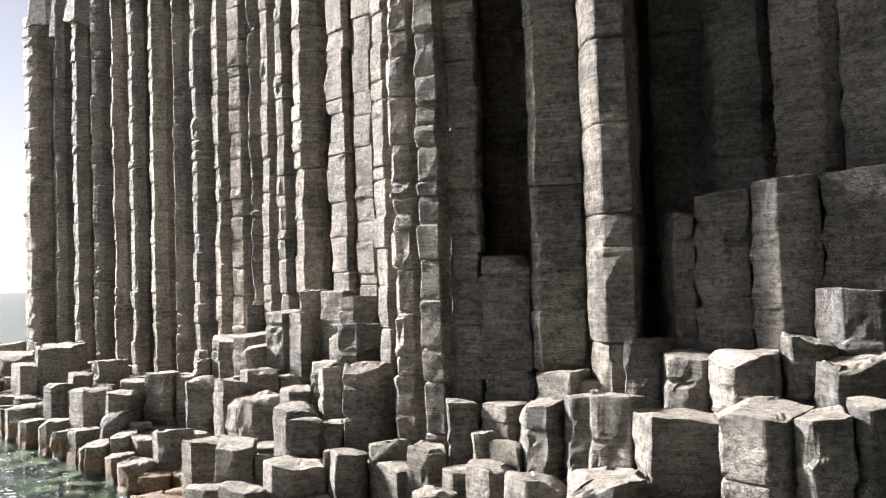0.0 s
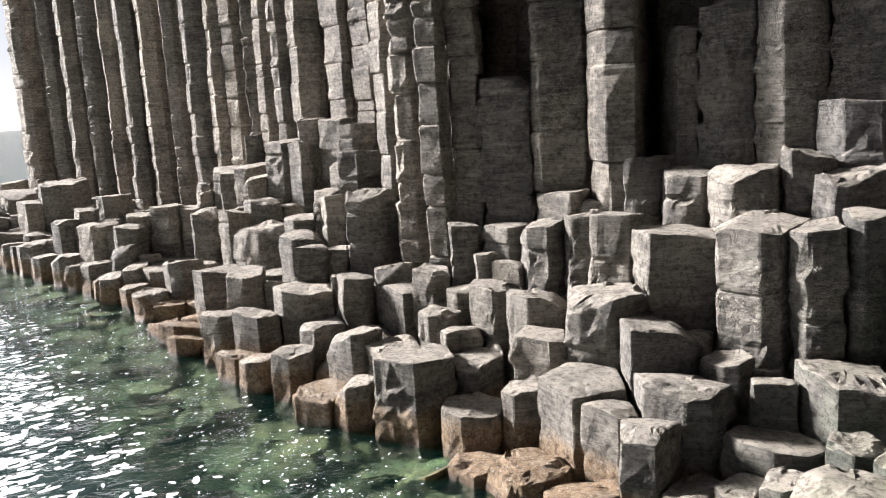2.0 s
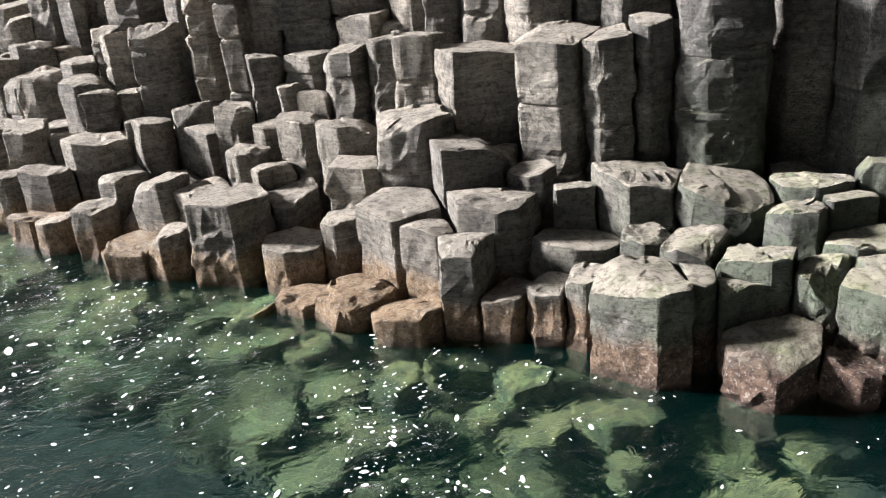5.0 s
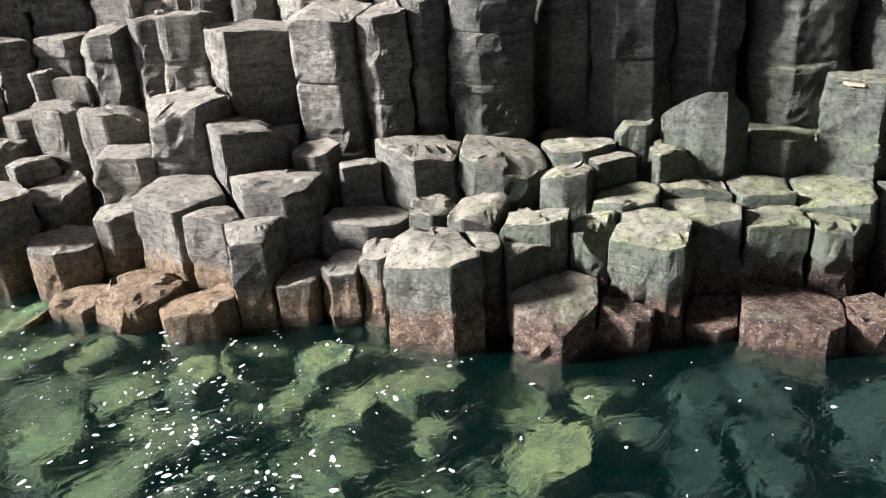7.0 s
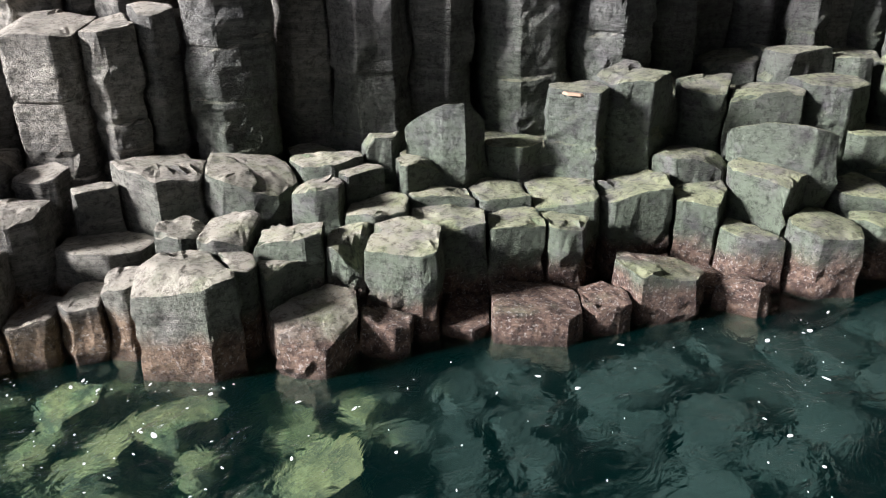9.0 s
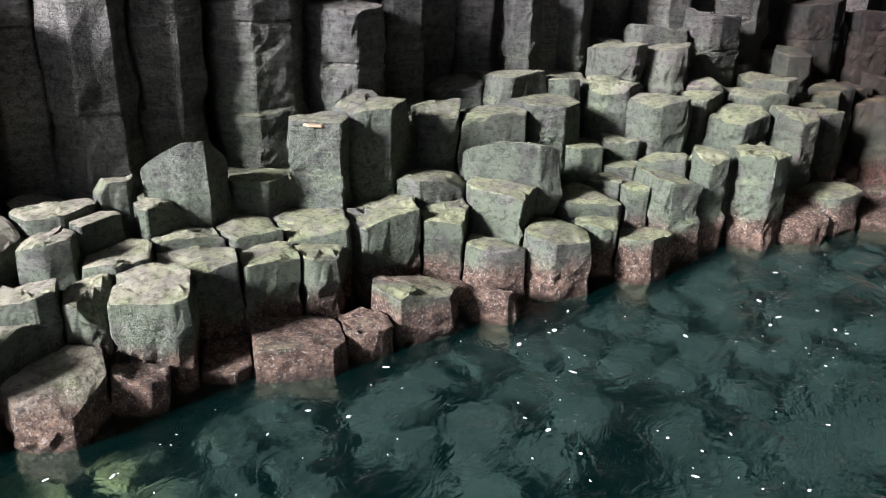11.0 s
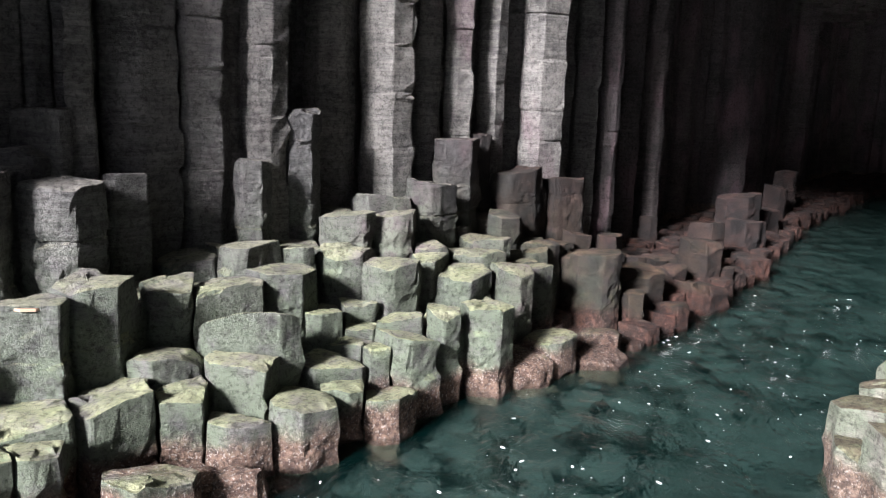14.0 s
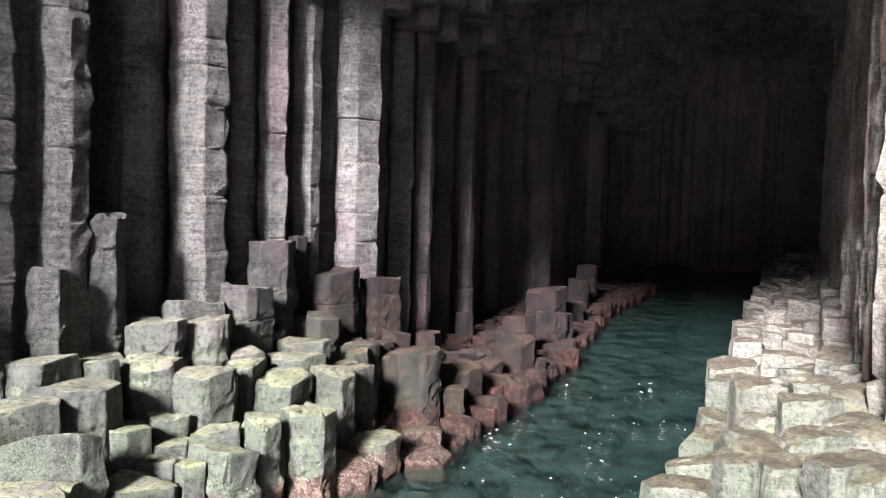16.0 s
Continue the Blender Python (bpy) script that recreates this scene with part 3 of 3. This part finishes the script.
# ---------------------------------------------------------------- near ledge, its wall and the cave's end
ledge = setting("near_ledge", "low ledge of pale green-crusted column stumps along the channel", "rocks")
wall_near = setting("wall_near", "cave wall of tall rust-streaked basalt columns", "cliff wall")
wall_end = setting("wall_end", "dark purple column wall closing the cave", "cliff wall")
seeds2 = []


def along_line(line, step):
    for a, b in zip(line[:-1], line[1:]):
        a, b = Vector(a), Vector(b)
        d = (b - a).normalized()
        k = 0.0
        while k < (b - a).length:
            yield a + d * k, Vector((d.y, -d.x))
            k += step


for p, n in along_line(LEDGE, 0.86):
    if p.x < 0:
        continue
    inner = p.x > 10.8
    for row, u in enumerate((0.35, 1.1, 1.85, 2.6) if inner else ()):
        q = p + n * (u + rng.uniform(-0.3, 0.3)) + Vector((n.y, -n.x)) * (0.43 * (row % 2) + rng.uniform(-0.36, 0.36))
        z = 0.75 + 0.42 * u + rng.choice((-0.6, -0.35, -0.1, 0.0, 0.2, 0.45)) + rng.uniform(-0.1, 0.1)
        if row == 0:
            z = rng.choice((0.3, 0.75, 1.15, 1.3))
        seeds2.append((q.x, q.y, rng.uniform(0.32, 0.56), z, "bank"))
    for row, u in enumerate((3.35, 4.25) if p.x > 13 else ()):
        q = p + n * (u + rng.uniform(-0.25, 0.25)) + Vector((n.y, -n.x)) * (0.43 * (row % 2) + rng.uniform(-0.1, 0.1))
        seeds2.append((q.x, q.y, rng.uniform(0.36, 0.52), 19.5, "tall"))
seeds2 += [(0.0, -0.15, 0.55, 3.55, "bank"), (-0.75, 0.2, 0.45, 3.5, "bank"), (0.55, -0.95, 0.5, 3.6, "bank"), (-0.4, -0.9, 0.5, 3.6, "bank")]
for i, (s, poly) in enumerate(zip(seeds2, cells(seeds2))):
    if poly is None:
        continue
    if s[4] == "tall":
        column(poly, -0.5, s[3], 5000 + i, wall_near, RUSTY, joints=1.0, step=0.9, chip=0.1, gap=0.02)
    else:
        column(poly, -1.5, s[3], 5000 + i, ledge, PALE, step=0.14, grain=0.14, chip=0.5, tilt=0.16, gap=0.03)
seeds3 = [(60.5 + 0.18 * k + 0.9 * row, -21.0 - 0.9 * k - 0.4 * row, 0.5, 19.0 if row or k % 3 else 13.0) for k in range(17) for row in (0, 1)]
for i, (s, poly) in enumerate(zip(seeds3, cells(seeds3))):
    if poly is not None:
        column(poly, -0.5, s[3], 8000 + i, wall_end, INNER_DIM, joints=1.2, step=1.5, chip=0.1, gap=0.02)


# ---------------------------------------------------------------- roof of broken column ends
def roof_mesh():
    verts, faces = [], []
    axis, across = Vector((0.876, -0.482)), Vector((0.482, 0.876))
    k = 0
    for i in range(0, 88):
        for j in range(-11, 17):
            s, w = -7.0 + 0.86 * i, 0.98 * (j + 0.5 * (i % 2))
            c = axis * s + across * (w + 1.0)
            c += Vector((rng.uniform(-0.1, 0.1), rng.uniform(-0.1, 0.1)))
            # outer roof is out of view; its edge is set to block skylight
            if s < -1 and -behind(c, WALL, 1)[0] > 1.6:
                continue
            if behind(c, WALL, 1)[0] > 1.5 or behind(c, LEDGE, -1)[0] > 5.6:
                continue
            edge, right = -behind(c, WALL, 1)[0], 3.7 - behind(c, LEDGE, -1)[0]
            z = 10.3 + 6.4 * min(1.0, max(0.0, edge - 0.8) / 4.5) - 4.5 * max(0.0, 1 - max(0.0, right) / 2.6) * min(1.0, max(0.0, (c.x - 8) / 8)) + rng.uniform(-0.35, 0.35)
            # raised towards the mouth so that the low sun gets in
            z += 6.5 * max(0.0, 1 - max(0.0, s) / 16)
            if s < 5:
                z = min(z, 17.0 + rng.uniform(-0.3, 0.3))
            if noise.noise(Vector((c.x * 0.3, c.y * 0.3, 1))) > 0.2:
                z += 0.5
            r, t = rng.uniform(0.5, 0.6), rng.uniform(0, 1)
            base = len(verts)
            for zz, sc in ((20.0, 1.0), (z, 1.0), (z - 0.05, 0.9)):
                for q in range(6):
                    a = math.tau * (q + t) / 6
                    verts.append((c.x + r * sc * math.cos(a), c.y + r * sc * math.sin(a), zz + (0.08 * noise.noise(Vector((c.x + q, c.y, zz))))))
            for lev in (0, 1):
                faces += [(base + lev * 6 + q, base + (lev + 1) * 6 + q, base + (lev + 1) * 6 + (q + 1) % 6, base + lev * 6 + (q + 1) % 6) for q in range(6)]
            faces.append(tuple(base + 12 + q for q in range(6))[::-1])
    return verts, faces


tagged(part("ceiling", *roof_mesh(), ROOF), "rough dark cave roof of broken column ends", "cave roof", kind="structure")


def slab(name, corners, z0, z1, material, label, category, lumps=0.5, nx=40, ny=14):
    """A rough block of rock over a four-cornered plan."""
    a, b, c, d = [Vector(p) for p in corners]
    verts, faces = [], []
    for lev, zz in enumerate((z0, z1)):
        for i in range(nx + 1):
            for j in range(ny + 1):
                p = a.lerp(b, i / nx).lerp(d.lerp(c, i / nx), j / ny)
                q = Vector((p.x, p.y, zz))
                h = lumps * (noise.noise(q * 0.35) + 0.6 * noise.noise(q * 1.1) + 0.4 * noise.noise(q * 2.6))
                out = lumps * noise.noise(q * 0.9 + Vector((5, 3, 1)))
                verts.append((p.x + out, p.y + out * 0.7, zz + h))
    size = (nx + 1) * (ny + 1)
    idx = lambda l, i, j: l * size + i * (ny + 1) + j
    for i in range(nx):
        for j in range(ny):
            faces.append((idx(1, i, j), idx(1, i + 1, j), idx(1, i + 1, j + 1), idx(1, i, j + 1)))
            faces.append((idx(0, i, j), idx(0, i, j + 1), idx(0, i + 1, j + 1), idx(0, i + 1, j)))
    for i in range(nx):
        faces.append((idx(0, i, 0), idx(0, i + 1, 0), idx(1, i + 1, 0), idx(1, i, 0)))
        faces.append((idx(0, i + 1, ny), idx(0, i, ny), idx(1, i, ny), idx(1, i + 1, ny)))
    for j in range(ny):
        faces.append((idx(0, 0, j + 1), idx(0, 0, j), idx(1, 0, j), idx(1, 0, j + 1)))
        faces.append((idx(0, nx, j), idx(0, nx, j + 1), idx(1, nx, j + 1), idx(1, nx, j)))
    return tagged(part(name, verts, faces, material), label, category, kind="structure")


slab("cliff_top", [(-20.3, 41.2), (70, -24), (74, -12), (-14, 56)], 18.8, 25, CLIFF, "rough jumbled rock above the columns", "cliff", 0.7, 90, 10)
slab("cliff_brow", [(-21.6, 43.4), (-3, 23), (3, 28), (-14, 51)], 17.5, 24, CLIFF, "rough jumbled rock above the sunlit columns", "cliff", 0.8, 60, 12)
# roof_top and wall_behind are unseen; their outer ends are cut to shape daylight
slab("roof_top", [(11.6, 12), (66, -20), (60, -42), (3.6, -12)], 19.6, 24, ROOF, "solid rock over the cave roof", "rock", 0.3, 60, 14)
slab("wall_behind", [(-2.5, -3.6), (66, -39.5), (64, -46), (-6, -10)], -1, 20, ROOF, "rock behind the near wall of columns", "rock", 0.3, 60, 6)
slab("wall_backing", [(-17, 44.5), (9.5, 18), (14, 22), (-12, 49)], -1, 20, ROOF, "rock behind the far cliff of columns", "rock", 0.3, 40, 6)
slab("wall_backing_inner", [(9, 17.5), (66, -17.5), (68, -8), (14, 24)], -1, 20, ROOF, "rock behind the far cave wall", "rock", 0.3, 60, 6)
slab("wall_beyond", [(60, -14), (70, -19), (78, -42), (63, -40)], -1, 20, ROOF, "rock behind the cave's end", "rock", 0.3, 14, 14)

# ---------------------------------------------------------------- water and its bed
xs = [-3000, -900, -300, -120] + [-60 + 4 * i for i in range(40)] + [140, 600]
ys = [-3000, -600, -120] + [-48 + 4 * i for i in range(32)] + [120, 400, 3000]
sheet = [(x, y, 0.0) for x in xs for y in ys]
quads = [(i * len(ys) + j, (i + 1) * len(ys) + j, (i + 1) * len(ys) + j + 1, i * len(ys) + j + 1) for i in range(len(xs) - 1) for j in range(len(ys) - 1)]
water = tagged(part("water", sheet, quads, WATER), "clear green sea water with ripples", "water", kind="structure")
water.visible_shadow = False


def bed_height(x, y):
    u = -behind((x, y), SHORE, 1)[0]
    v = -behind((x, y), LEDGE, -1)[0] if x > -9 else 9
    e = min(u, v)
    q = Vector((x, y, 0))
    h = -0.5 - 0.62 * max(0.0, e) + 0.5 * noise.noise(q * 0.5) + 0.35 * noise.noise(q * 1.3)
    return max(-5.5, min(-0.3, h))


bx, by = [-40 + 0.5 * i for i in range(220)], [-38 + 0.5 * i for i in range(150)]
bverts = [(x, y, bed_height(x, y)) for x in bx for y in by]
bfaces = [(i * 150 + j, (i + 1) * 150 + j, (i + 1) * 150 + j + 1, i * 150 + j + 1) for i in range(219) for j in range(149)]
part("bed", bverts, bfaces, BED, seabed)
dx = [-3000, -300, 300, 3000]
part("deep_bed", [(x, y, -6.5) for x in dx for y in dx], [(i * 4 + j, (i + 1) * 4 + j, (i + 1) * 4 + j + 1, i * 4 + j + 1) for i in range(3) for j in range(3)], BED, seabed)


# drifting foam, and sun glints made as more white flecks
def foam():
    verts, faces = [], []
    for i in range(17000):
        s = rng.uniform(-14, 24)
        k = max(j for j in range(len(SHORE) - 1) if SHORE[j][0] <= s)
        a, b = Vector(SHORE[k]), Vector(SHORE[k + 1])
        d = (b - a).normalized()
        u = rng.uniform(0.1, 9.0 if s < 0 else 6.5)
        p = a.lerp(b, (s - a.x) / (b.x - a.x)) - Vector((-d.y, d.x)) * u
        if rng.random() > (0.9 if s < 4 else 0.07) * (0.35 + max(0.0, noise.noise(Vector((p.x * 0.6, p.y * 0.6, 4))) * 1.6)):
            continue
        if behind(p, SHORE, 1)[0] > -0.05 or behind(p, LEDGE, -1)[0] > -0.1:
            continue
        # larger flecks off the mouth stand in for glitter
        r = 0.008 + 0.026 * rng.random() ** 3 + (0.07 * rng.random() ** 2 if s < -2 and u > 2.2 else 0.0)
        t, base = rng.uniform(0, math.tau), len(verts)
        lo, hi = rng.uniform(0.5, 1.0), rng.uniform(1.0, 2.2)
        for q in range(7):
            ang = math.tau * q / 7
            x, y = r * hi * math.cos(ang) * rng.uniform(0.75, 1.2), r * lo * math.sin(ang) * rng.uniform(0.75, 1.2)
            verts.append((p.x + x * math.cos(t) - y * math.sin(t), p.y + x * math.sin(t) + y * math.cos(t), 0.008))
        verts.append((p.x, p.y, 0.014))
        faces += [(base + q, base + (q + 1) % 7, base + 7) for q in range(7)]
    # sun glare out towards the open sea, modelled as flat white flecks
    for i in range(6500):
        az, d = radians(rng.uniform(19, 46)), rng.uniform(6.5, 30)
        p = Vector((-math.sin(az) * d, math.cos(az) * d))
        if behind(p, SHORE, 1)[0] > -0.5 - 0.12 * d or rng.random() > min(1.0, max(0.0, (math.degrees(az) - 22) / 9)) ** 1.5:
            continue
        if noise.noise(Vector((p.x * 0.8, p.y * 0.8, 2))) + 0.5 * noise.noise(Vector((p.x * 2.1, p.y * 2.1, 8))) < 0.22 - (math.degrees(az) - 18) * 0.05:
            continue
        r, t, base = rng.uniform(0.02, 0.085), az + rng.uniform(-0.3, 0.3), len(verts)
        for q in range(7):
            ang = math.tau * q / 7
            x, y = r * 2.2 * math.cos(ang) * rng.uniform(0.6, 1.3), r * 0.9 * math.sin(ang) * rng.uniform(0.6, 1.3)
            verts.append((p.x + x * math.cos(t) - y * math.sin(t), p.y + x * math.sin(t) + y * math.cos(t), 0.008))
        verts.append((p.x, p.y, 0.014))
        faces += [(base + q, base + (q + 1) % 7, base + 7) for q in range(7)]
    return verts, faces


def patch_disc(x, y, z, r, material, parent, name, label):
    """A thin uneven crust on a level top."""
    ring = [(r * k * (1 + 0.18 * noise.noise(Vector((math.cos(a) * 2, math.sin(a) * 2, x)))), a, h) for k, h in ((1.0, -0.02), (0.93, 0.012), (0.5, 0.016)) for a in (math.tau * i / 14 for i in range(14))]
    verts = [(x + q * math.cos(a), y + q * math.sin(a), z + h) for q, a, h in ring] + [(x, y, z + 0.016)]
    faces = [(k * 14 + i, k * 14 + (i + 1) % 14, (k + 1) * 14 + (i + 1) % 14, (k + 1) * 14 + i) for k in range(2) for i in range(14)]
    faces += [(28 + i, 28 + (i + 1) % 14, 42) for i in range(14)]
    return part(name, verts, faces, material, parent, label)


patch_disc(9.13, 6.31, 2.36, 0.2, plain("lichen", (0.27, 0.18, 0.12), 0.95), shore_inner, "lichen_crust", "tan-orange lichen crust on a column top")
tagged(part("sea_foam", *foam(), FOAM_GLINT), "small white foam flecks and modelled sun glints on the water", "foam", kind="stuff")
